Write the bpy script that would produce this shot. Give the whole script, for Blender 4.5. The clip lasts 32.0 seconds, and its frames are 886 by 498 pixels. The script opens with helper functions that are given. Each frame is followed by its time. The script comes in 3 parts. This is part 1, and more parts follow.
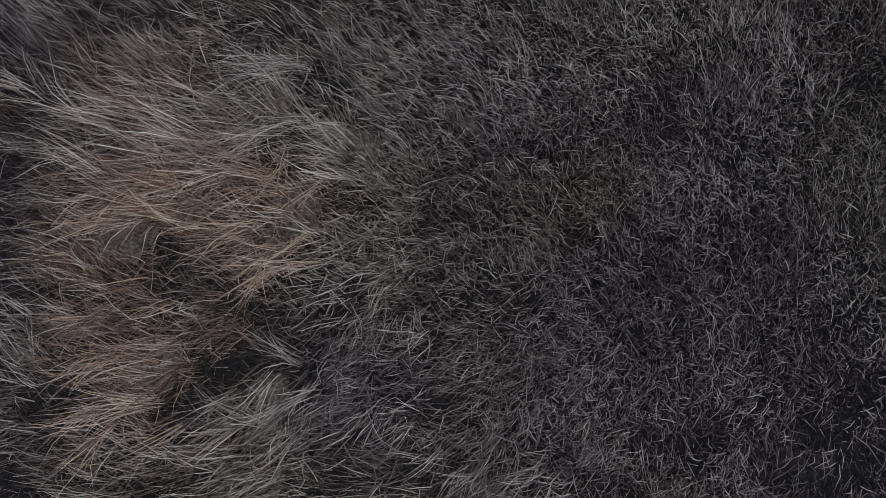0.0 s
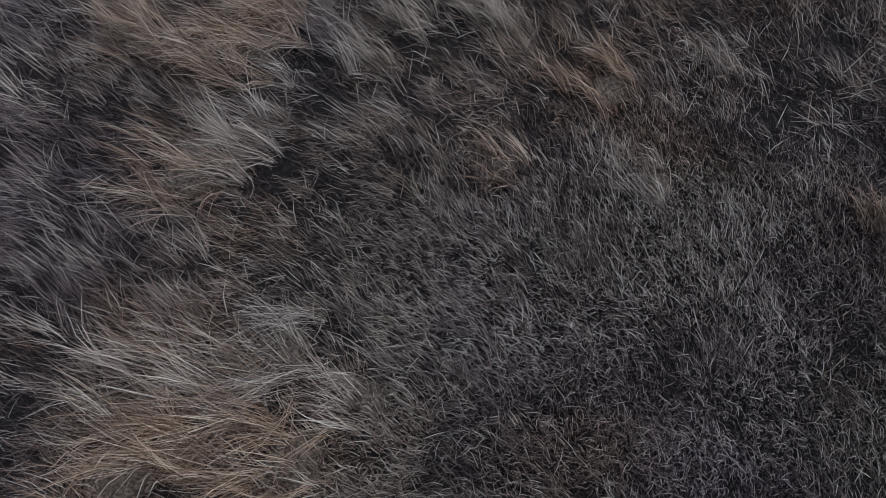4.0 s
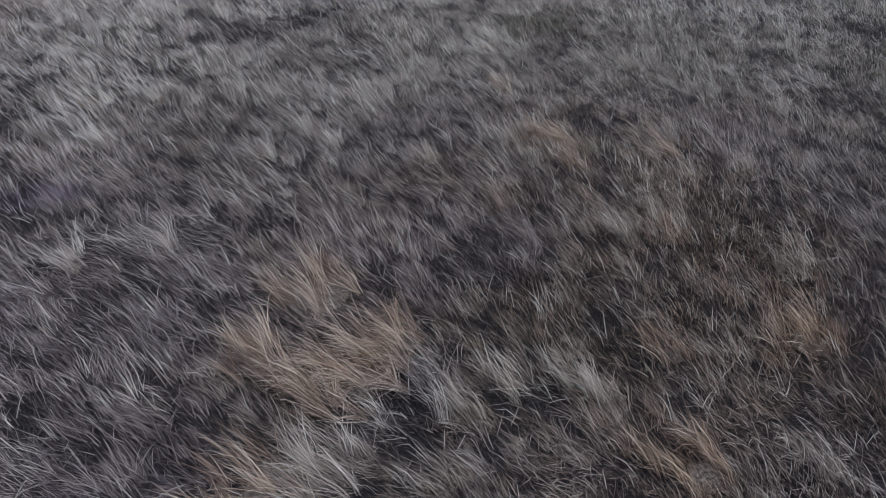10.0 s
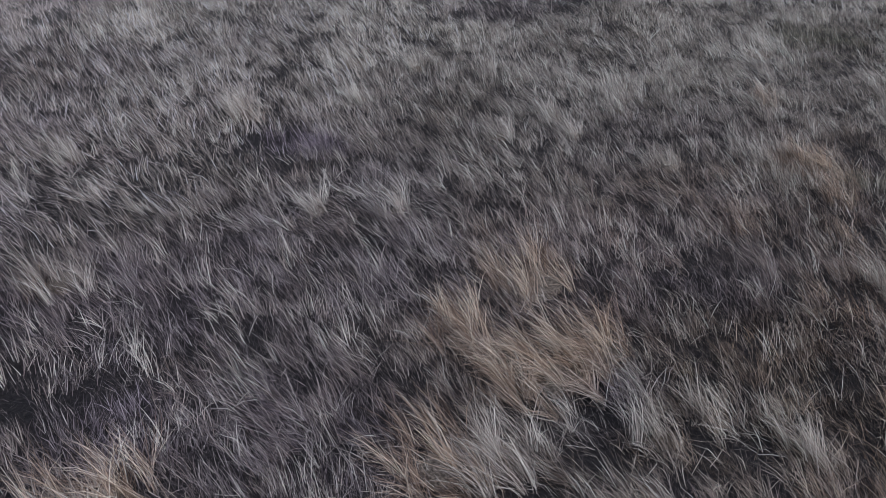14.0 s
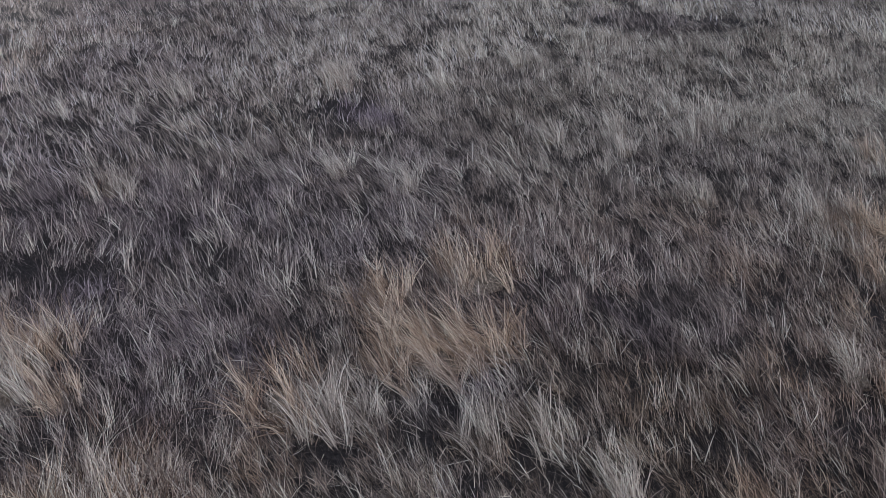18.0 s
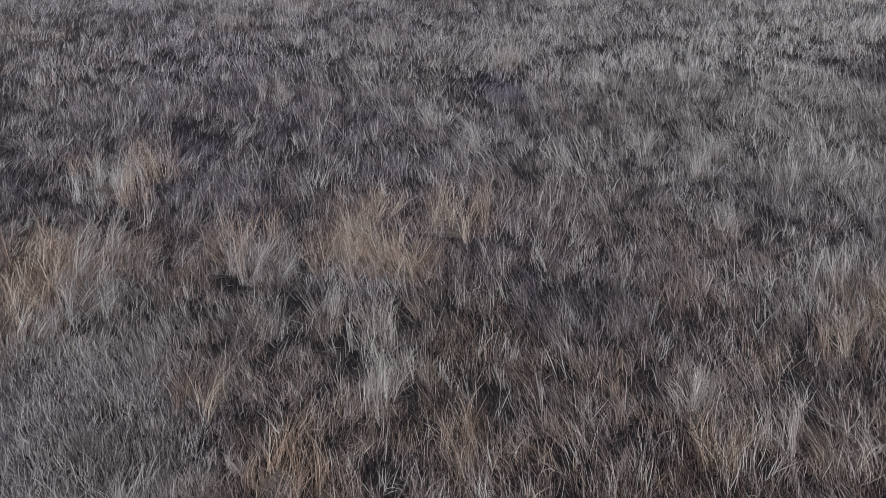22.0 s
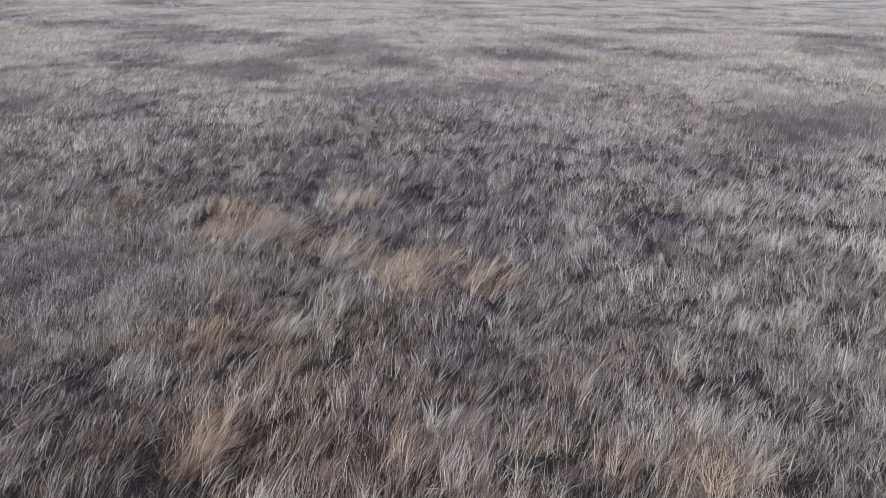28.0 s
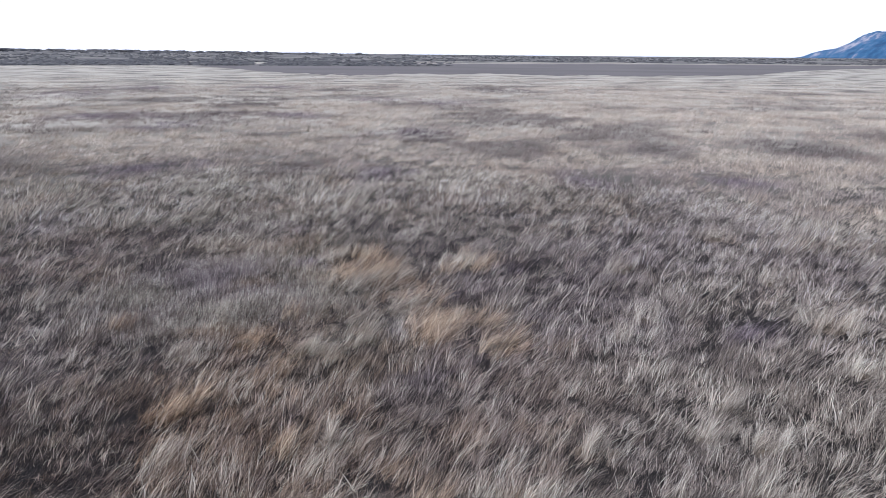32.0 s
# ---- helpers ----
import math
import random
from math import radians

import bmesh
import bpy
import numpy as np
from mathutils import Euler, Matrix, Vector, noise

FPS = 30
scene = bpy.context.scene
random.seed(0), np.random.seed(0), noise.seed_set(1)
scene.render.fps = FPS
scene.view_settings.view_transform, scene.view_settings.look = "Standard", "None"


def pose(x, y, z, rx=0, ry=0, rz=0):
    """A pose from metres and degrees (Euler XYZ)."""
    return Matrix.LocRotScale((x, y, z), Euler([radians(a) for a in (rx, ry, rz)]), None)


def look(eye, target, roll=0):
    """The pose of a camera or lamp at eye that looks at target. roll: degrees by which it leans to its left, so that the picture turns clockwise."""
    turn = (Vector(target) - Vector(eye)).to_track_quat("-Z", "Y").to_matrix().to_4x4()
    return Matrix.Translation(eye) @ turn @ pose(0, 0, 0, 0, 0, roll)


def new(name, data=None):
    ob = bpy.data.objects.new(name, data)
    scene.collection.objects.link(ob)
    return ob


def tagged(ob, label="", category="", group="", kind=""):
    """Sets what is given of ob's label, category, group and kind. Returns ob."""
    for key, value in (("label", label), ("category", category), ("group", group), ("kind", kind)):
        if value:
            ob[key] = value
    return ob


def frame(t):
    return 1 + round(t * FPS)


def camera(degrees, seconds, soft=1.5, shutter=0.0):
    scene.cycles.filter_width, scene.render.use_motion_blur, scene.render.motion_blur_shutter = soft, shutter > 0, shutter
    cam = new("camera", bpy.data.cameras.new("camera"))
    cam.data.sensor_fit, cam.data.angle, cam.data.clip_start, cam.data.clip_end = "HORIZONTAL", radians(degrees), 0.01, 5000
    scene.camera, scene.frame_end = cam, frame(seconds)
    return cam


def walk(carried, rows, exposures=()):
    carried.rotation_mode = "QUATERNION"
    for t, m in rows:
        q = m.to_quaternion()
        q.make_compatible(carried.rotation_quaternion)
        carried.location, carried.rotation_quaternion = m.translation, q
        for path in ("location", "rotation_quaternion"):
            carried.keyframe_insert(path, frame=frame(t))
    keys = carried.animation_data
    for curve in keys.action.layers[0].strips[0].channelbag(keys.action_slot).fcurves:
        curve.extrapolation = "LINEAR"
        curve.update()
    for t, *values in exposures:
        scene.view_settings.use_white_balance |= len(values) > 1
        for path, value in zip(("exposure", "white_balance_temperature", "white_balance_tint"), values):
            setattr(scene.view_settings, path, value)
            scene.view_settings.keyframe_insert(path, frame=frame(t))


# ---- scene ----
cam = camera(64.1, 32.0, soft=0.85)
PATH = [
    (0, (-0.058, -0.029, 3.871), (0.03, 0.245, 1.892), -1.8),
    (0.5, (-0.07, -0.039, 3.898), (0.047, 0.318, 1.934), -1.3),
    (1, (-0.055, -0.057, 3.917), (0.091, 0.382, 1.971), -1.0),
    (1.5, (-0.08, -0.063, 3.941), (0.09, 0.452, 2.015), -0.8),
    (2, (-0.09, -0.052, 3.946), (0.103, 0.527, 2.041), -0.6),
    (2.5, (-0.109, -0.023, 3.956), (0.108, 0.633, 2.079), -0.6),
    (3, (-0.108, 0.0, 3.978), (0.133, 0.739, 2.136), -0.5),
    (3.5, (-0.062, 0.004, 3.995), (0.203, 0.815, 2.186), -0.2),
    (5.5, (-0.061, -0.002, 3.995), (0.255, 1.087, 2.348), -0.1),
    (6, (-0.021, -0.014, 4.002), (0.304, 1.142, 2.403), 0.1),
    (6.5, (0.003, -0.015, 4.009), (0.336, 1.215, 2.467), 0.3),
    (7, (-0.017, -0.022, 4.019), (0.306, 1.274, 2.531), 0.2),
    (7.5, (-0.037, -0.031, 4.03), (0.271, 1.332, 2.599), 0.1),
    (8, (-0.053, -0.025, 4.037), (0.246, 1.399, 2.666), 0.0),
    (8.5, (-0.052, -0.018, 4.039), (0.233, 1.469, 2.732), -0.0),
    (9, (-0.045, -0.032, 4.036), (0.217, 1.513, 2.794), -0.1),
    (9.5, (-0.047, -0.055, 4.032), (0.189, 1.544, 2.854), -0.0),
    (10, (-0.059, -0.069, 4.028), (0.147, 1.578, 2.912), 0.0),
    (10.5, (-0.1, -0.066, 4.025), (0.068, 1.628, 2.976), 0.1),
    (11, (-0.16, -0.062, 4.022), (-0.039, 1.671, 3.032), 0.1),
    (11.5, (-0.239, -0.076, 4.019), (-0.207, 1.656, 3.02), 0.0),
    (12, (-0.297, -0.072, 4.019), (-0.389, 1.634, 2.979), 0.0),
    (12.5, (-0.301, -0.056, 4.021), (-0.474, 1.621, 2.945), -0.1),
    (13, (-0.278, -0.035, 4.02), (-0.516, 1.616, 2.917), -0.2),
    (13.5, (-0.241, 0.003, 4.013), (-0.55, 1.627, 2.887), -0.2),
    (14, (-0.18, 0.022, 4.002), (-0.551, 1.621, 2.859), -0.1),
    (14.5, (-0.092, 0.006, 3.989), (-0.513, 1.584, 2.835), -0.0),
    (16.5, (1.051, 0.21, 3.992), (0.404, 1.716, 2.845), 0.0),
    (17, (1.422, 0.328, 4.024), (0.691, 1.794, 2.877), 0.0),
    (17.5, (1.807, 0.478, 4.053), (0.974, 1.887, 2.904), 0.2),
    (18, (2.212, 0.66, 4.075), (1.283, 2.009, 2.928), 0.3),
    (18.5, (2.63, 0.866, 4.087), (1.616, 2.153, 2.94), 0.3),
    (19, (3.055, 1.081, 4.091), (1.957, 2.297, 2.945), 0.4),
    (19.5, (3.454, 1.297, 4.092), (2.27, 2.43, 2.946), 0.4),
    (20, (3.849, 1.521, 4.093), (2.587, 2.568, 2.948), 0.3),
    (20.5, (4.253, 1.772, 4.097), (2.924, 2.732, 2.951), 0.3),
    (21, (4.659, 2.058, 4.092), (3.261, 2.918, 2.948), 0.3),
    (21.5, (5.042, 2.357, 4.077), (3.574, 3.108, 2.945), 0.3),
    (22, (5.409, 2.659, 4.062), (3.879, 3.297, 2.943), 0.3),
    (22.5, (5.77, 2.97, 4.046), (4.186, 3.504, 2.948), 0.2),
    (23, (6.113, 3.297, 4.024), (4.489, 3.751, 2.948), -0.0),
    (23.5, (6.422, 3.655, 4.002), (4.752, 4.012, 2.962), -0.1),
    (24, (6.701, 4.036, 3.98), (4.99, 4.276, 2.973), -0.1),
    (24.5, (6.939, 4.443, 3.96), (5.195, 4.584, 2.991), 0.1),
    (26.5, (7.359, 6.378, 3.862), (5.577, 6.056, 3.013), 0.7),
    (27, (7.432, 6.855, 3.849), (5.659, 6.416, 3.034), 0.7),
    (27.5, (7.493, 7.34, 3.85), (5.736, 6.783, 3.074), 0.7),
    (28, (7.52, 7.839, 3.863), (5.788, 7.166, 3.124), 0.7),
    (28.5, (7.531, 8.339, 3.874), (5.833, 7.551, 3.171), 0.6),
    (29, (7.483, 8.83, 3.894), (5.828, 7.928, 3.224), 0.6),
    (29.5, (7.375, 9.294, 3.91), (5.771, 8.279, 3.278), 0.6),
    (30, (7.209, 9.78, 3.903), (5.667, 8.655, 3.304), 0.5),
    (30.5, (6.962, 10.251, 3.913), (5.483, 9.028, 3.352), 0.5),
    (31, (6.665, 10.721, 3.935), (5.261, 9.4, 3.402), 0.5),
    (31.5, (6.382, 11.195, 3.964), (5.064, 9.787, 3.434), 0.5),
    (32, (6.096, 11.719, 3.966), (4.835, 10.26, 3.436), 0.4),
]
EXPOSURES = [(0, -1.22, 6300, 15), (6, -0.93, 6120, 13.5), (11, -0.54, 6020, 14.5), (14, -0.58, 6050, 15), (17, -0.69, 6130, 15), (21, -0.75, 6130, 14.3), (24, -0.67, 6120, 15), (28, -0.28, 6230, 14), (32, -0.04, 6360, 15)]
walk(cam, [(t, look(eye, target, roll)) for t, eye, target, roll in PATH], EXPOSURES)

# ------------------------------------------------------------ sky and sun
world = bpy.data.worlds.new("overcast_sky")
scene.world = world
world.use_nodes = True
wn, wl = world.node_tree.nodes, world.node_tree.links
sky = wn.new("ShaderNodeTexSky")
sky.sky_type, sky.sun_disc = "NISHITA", False
sky.sun_elevation, sky.sun_rotation = radians(30), radians(106)
sky.air_density, sky.dust_density, sky.ozone_density = 1.0, 2.0, 1.0
# a closed, even layer of cloud with little of the blue sky coming through
cloud = wn.new("ShaderNodeMix")
cloud.data_type = "RGBA"
cloud.inputs[0].default_value = 0.78
wl.new(sky.outputs[0], cloud.inputs[6])
cloud.inputs[7].default_value = (7.2, 7.8, 9.2, 1)
wl.new(cloud.outputs[2], wn["Background"].inputs["Color"])
wn["Background"].inputs["Strength"].default_value = 0.175

sun = new("sun", bpy.data.lights.new("sun", "SUN"))
sun.data.energy, sun.data.angle, sun.data.color = 1.3, radians(28), (1.0, 0.95, 0.90)
sun.matrix_world = look((0, 0, 50), (-82, 24, 0))


# ------------------------------------------------------------ numbers of the plan
LEAN = math.atan2(0.30, -0.95)         # the way the prevailing wind has laid the grass
CORE = [(0.1, 0.6), (1.2, 2.4), (2.3, 4.5), (2.8, 6.5), (2.8, 8.6)]      # the middle of the meadow's nearest stretch


def grid_noise(seed):
    """A smooth random field over the plan, from 0 to 1, as a function of x, y and the size of its lumps."""
    g = np.random.default_rng(seed).random((64, 64))

    def field(x, y, size):
        u, v = np.asarray(x) / size + 17.3, np.asarray(y) / size + 5.1
        i, j = np.floor(u).astype(int), np.floor(v).astype(int)
        a, b = u - i, v - j
        a, b = a * a * (3 - 2 * a), b * b * (3 - 2 * b)
        i0, j0, i1, j1 = i % 64, j % 64, (i + 1) % 64, (j + 1) % 64
        return (g[i0, j0] * (1 - a) + g[i1, j0] * a) * (1 - b) + (g[i0, j1] * (1 - a) + g[i1, j1] * a) * b
    return field


N1, N2, N3, N4, N5, N6 = (grid_noise(s) for s in range(11, 17))


def lumps(field, x, y, size):
    """Two octaves of a field."""
    return 0.65 * field(x, y, size) + 0.35 * field(y + 9.0, x - 4.0, size * 0.41)


def lie(x, y):
    """Height of the soil: flat marsh with low hummocks."""
    return 0.10 * (lumps(N1, x, y, 1.7) - 0.5) + 0.10 * (N2(x, y, 6.0) - 0.5)


STANDS = []


def stand(x, y, half_length, half_width, turn, kind, strength):
    """A stand of a different growth, an oval turned by so many degrees."""
    STANDS.append((x, y, half_length, half_width, turn, kind, strength))


stand(-4.75, 8.05, 0.50, 0.32, 30, "rust", 0.65)
stand(-3.75, 7.4, 0.75, 0.45, 20, "violet", 1.0)
stand(-0.18, 4.2, 0.70, 0.24, 35, "rust", 1.0)
stand(-0.48, 5.22, 0.50, 0.35, 10, "rust", 0.9)
stand(-0.54, 3.22, 0.50, 0.26, 150, "rust", 0.55)
stand(-0.88, 3.06, 0.45, 0.30, 150, "rust", 0.8)
stand(-1.15, 1.6, 0.75, 0.50, 150, "rust", 0.75)
stand(-1.45, 1.2, 0.60, 0.40, 150, "rust", 0.6)
stand(-0.55, 1.1, 0.60, 0.30, 160, "rust", 0.6)
stand(-1.3, 0.3, 0.55, 0.40, 160, "rust", 0.5)
stand(-0.6, 0, 0.40, 0.30, 0, "violet", 0.8)
stand(0.9, 0.9, 0.80, 0.60, 30, "dark", 0.15)
stand(1.55, 0.1, 0.80, 0.60, 80, "violet", 0.25)
stand(1.9, 1.7, 0.90, 0.70, 0, "green", 0.25)
stand(-1.7, 2.1, 0.7, 0.6, 0, "rust", 0.2)
stand(2.55, 8.15, 0.60, 0.35, 170, "rust", 0.8)
stand(3.03, 7.9, 0.40, 0.30, 0, "green", 0.9)
stand(3.85, 7.9, 0.60, 0.30, 170, "rust", 0.8)
# no separate growth: pale colour painted in for brightness at low view angles
stand(0.2, 10.9, 3.6, 1.9, 0, "pale", 0.45)
stand(3.4, 13.1, 1.10, 0.60, 0, "green", 0.8)
stand(2.46, 12.2, 0.80, 0.40, 10, "pale", 0.8)
stand(0.05, 19.7, 1.60, 1.20, 0, "green", 0.8)
stand(1.2, 5.6, 0.55, 0.40, 30, "violet", 0.6)
stand(1.45, 6.15, 0.60, 0.45, 0, "dark", 0.4)
stand(1.5, 6.75, 0.55, 0.35, 20, "rust", 0.6)
stand(0.27, 3.86, 0.45, 0.35, 60, "violet", 0.55)
stand(-2.95, 2.25, 0.50, 0.30, 150, "rust", 0.9)
stand(-2.8, 1.84, 0.50, 0.35, 150, "pale", 0.8)
stand(-3.15, 2.75, 0.45, 0.35, 0, "violet", 0.8)
stand(-4.75, 4.26, 0.45, 0.35, 0, "rust", 0.5)
stand(2.1, 2.85, 0.45, 0.35, 40, "rust", 0.7)
stand(3.65, 4.1, 0.45, 0.30, 20, "rust", 0.9)
stand(2.25, 2.2, 0.40, 0.30, 0, "rust", 0.5)
stand(0.95, 0.5, 0.40, 0.30, 0, "rust", 0.4)
stand(3.6, 8.15, 0.50, 0.30, 0, "pale", 0.6)
stand(-4.1, 10.4, 0.90, 0.50, 20, "pale", 0.8)
stand(-1, 4.36, 0.45, 0.30, 150, "rust", 0.7)
stand(-0.55, 5.15, 0.40, 0.25, 0, "pale", 0.5)
stand(2.88, 7.5, 0.60, 0.40, 0, "dark", 0.35)
stand(1.15, 5.7, 0.40, 0.30, 0, "dark", 0.3)
stand(8.2, 15.7, 1.20, 0.80, 0, "dark", 0.8)
stand(-2.16, 13.6, 1.30, 0.80, 20, "dark", 0.8)
stand(2.8, 9.4, 1.6, 1.2, 30, "rust", 0.3)
stand(1.0, 8.9, 1.3, 0.8, 0, "violet", 0.25)
stand(-2.3, 3.6, 1.5, 1.2, 20, "dark", 0.3)
stand(-2.8, 4.6, 2.0, 1.6, 0, "violet", 0.3)
stand(3.6, 7.1, 1.7, 1.4, 0, "rust", 0.25)
stand(3.9, 4.2, 2.1, 1.7, 0, "rust", 0.25)
stand(0.3, 7.1, 1.3, 0.9, 20, "rust", 0.3)
stand(0.4, 2.9, 1.0, 0.6, 0, "rust", 0.15)
stand(-12.0, -2.0, 2.2, 0.8, 70, "violet", 0.9)
stand(-9.5, 3.0, 1.8, 0.6, 80, "dark", 0.7)
stand(-1.9, 3.0, 0.9, 0.7, 0, "violet", 0.35)
stand(4.2, 8.6, 1.2, 1.0, 0, "violet", 0.3)
stand(-8.4, 4.1, 0.70, 0.40, 30, "rust", 0.35)
stand(-0.49, 2.5, 0.50, 0.30, 0, "rust", 0.5)
stand(-26.4, -1.5, 3.2, 1.6, 60, "dark", 1.0)
stand(-20.7, -5.4, 2.2, 1.2, 50, "dark", 1.0)
stand(-15.9, 0.7, 1.5, 0.9, 80, "violet", 1.0)
stand(-16.2, -15.2, 2.4, 1.4, 40, "dark", 1.0)
stand(-13.6, 10.3, 2.0, 1.0, 90, "dark", 0.9)
stand(-29.9, 4.5, 3.0, 1.4, 70, "dark", 1.0)
stand(-45, 14.5, 4.5, 2.4, 80, "dark", 1.0)
stand(-8.1, -8, 1.6, 0.9, 40, "violet", 0.9)
stand(-12.9, -33.5, 4.0, 2.4, 20, "dark", 0.9)
stand(-1.8, -13.7, 2.0, 1.3, 10, "violet", 1.0)
stand(-6, -10.9, 1.6, 1.0, 40, "dark", 0.8)
stand(-52.9, -45.6, 6.0, 3.5, 45, "dark", 1.0)
stand(-6.8, -36.7, 4.6, 3.4, 164, "violet", 0.9)
stand(-8.2, -28.5, 2.7, 2.8, 159, "violet", 0.9)
stand(-12.3, -64.4, 5.0, 7.2, 165, "violet", 0.9)
stand(-22.1, -75.6, 5.8, 8.3, 161, "violet", 0.9)
stand(-20.4, -44.9, 3.0, 4.6, 154, "dark", 0.8)
stand(-35.8, -68.1, 3.9, 4.8, 151, "violet", 0.9)
stand(-39.4, -57.8, 4.0, 5.5, 146, "dark", 0.8)
stand(-31.5, -41.4, 3.1, 3.4, 144, "violet", 0.9)
stand(-33.4, -34.5, 3.1, 4.4, 138, "violet", 0.9)
stand(-16.9, -30.6, 2.3, 3.2, 150, "violet", 0.9)
stand(-16.9, -17.4, 1.8, 1.9, 140, "violet", 0.9)
stand(-121, -1, 4.5, 2.5, 95, "dark", 0.8)
KINDS = ("rust", "violet", "pale", "dark", "green")


def growth(x, y):
    """How much of each kind of growth stands at x, y; pale also takes in painted light."""
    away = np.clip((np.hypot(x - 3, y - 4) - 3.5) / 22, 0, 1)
    out = {
        "rust": np.clip((lumps(N3, x, y, 2.3) - 0.47) * 2.4, 0, 0.42) * np.clip(np.hypot((x - 1.5) / 1.9, (y - 0.8) / 2.1) - 0.5, 0.15, 1),
        "violet": np.clip((lumps(N4, x, y, 3.1) - 0.55) * 2.5, 0, 0.36) * (1 + 0.4 * away),
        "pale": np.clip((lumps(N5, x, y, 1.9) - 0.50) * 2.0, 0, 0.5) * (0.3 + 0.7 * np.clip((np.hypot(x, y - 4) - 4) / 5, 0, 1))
        # rising outward and northward: lit tips at low view angles, painted as pale
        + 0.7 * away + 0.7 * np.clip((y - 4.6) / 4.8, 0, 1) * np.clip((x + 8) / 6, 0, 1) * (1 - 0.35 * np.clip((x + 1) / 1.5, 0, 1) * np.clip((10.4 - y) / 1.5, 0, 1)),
        "dark": np.clip((lumps(N6, x, y, 4.7) - 0.56) * 5.0, 0, 0.14 + 0.65 * away),
        "green": np.clip((lumps(N6, x + 31, y, 3.3) - 0.62) * 2.5, 0, 0.25) * (1 - away),
    }
    for sx, sy, a, b, turn, kind, power in STANDS:
        c, s = math.cos(radians(turn)), math.sin(radians(turn))
        u, v = ((x - sx) * c + (y - sy) * s) / a, ((y - sy) * c - (x - sx) * s) / b
        r = np.sqrt(u * u + v * v) * (0.6 + 0.8 * N2(x, y, 0.35 * max(1.0, a)))
        w = power * (np.clip(1.6 - 1.3 * r, 0, 1) if a < 1.4 else np.clip(1.25 - 0.8 * r, 0, 1))
        for k in KINDS:
            out[k] = out[k] * (1 - w)
        out[kind] = out[kind] + w
    return out


# ------------------------------------------------------------ materials
def material(name, rough=0.8):
    m = bpy.data.materials.new(name)
    m.use_nodes = True
    n, l = m.node_tree.nodes, m.node_tree.links
    p = n["Principled BSDF"]
    p.inputs["Roughness"].default_value = rough
    p.inputs["Specular IOR Level"].default_value = 0.18
    return m, n, l, p


def ramp(n, stops):
    r = n.new("ShaderNodeValToRGB")
    e = r.color_ramp.elements
    while len(e) < len(stops):
        e.new(0.5)
    for el, (at, col) in zip(e, stops):
        el.position, el.color = at, (*col, 1)
    return r


def mixed(n, l, fac, a, b):
    m = n.new("ShaderNodeMix")
    m.data_type = "RGBA"
    for value, socket in ((fac, m.inputs[0]), (a, m.inputs[6]), (b, m.inputs[7])):
        if isinstance(value, (int, float)):
            socket.default_value = value
        elif isinstance(value, tuple):
            socket.default_value = (*value, 1)
        else:
            l.new(value, socket)
    return m.outputs[2]


def noise_tex(n, l, scale, detail=3, vector=None):
    t = n.new("ShaderNodeTexNoise")
    t.inputs["Scale"].default_value, t.inputs["Detail"].default_value = scale, detail
    if vector is not None:
        l.new(vector, t.inputs["Vector"])
    return t.outputs["Fac"]


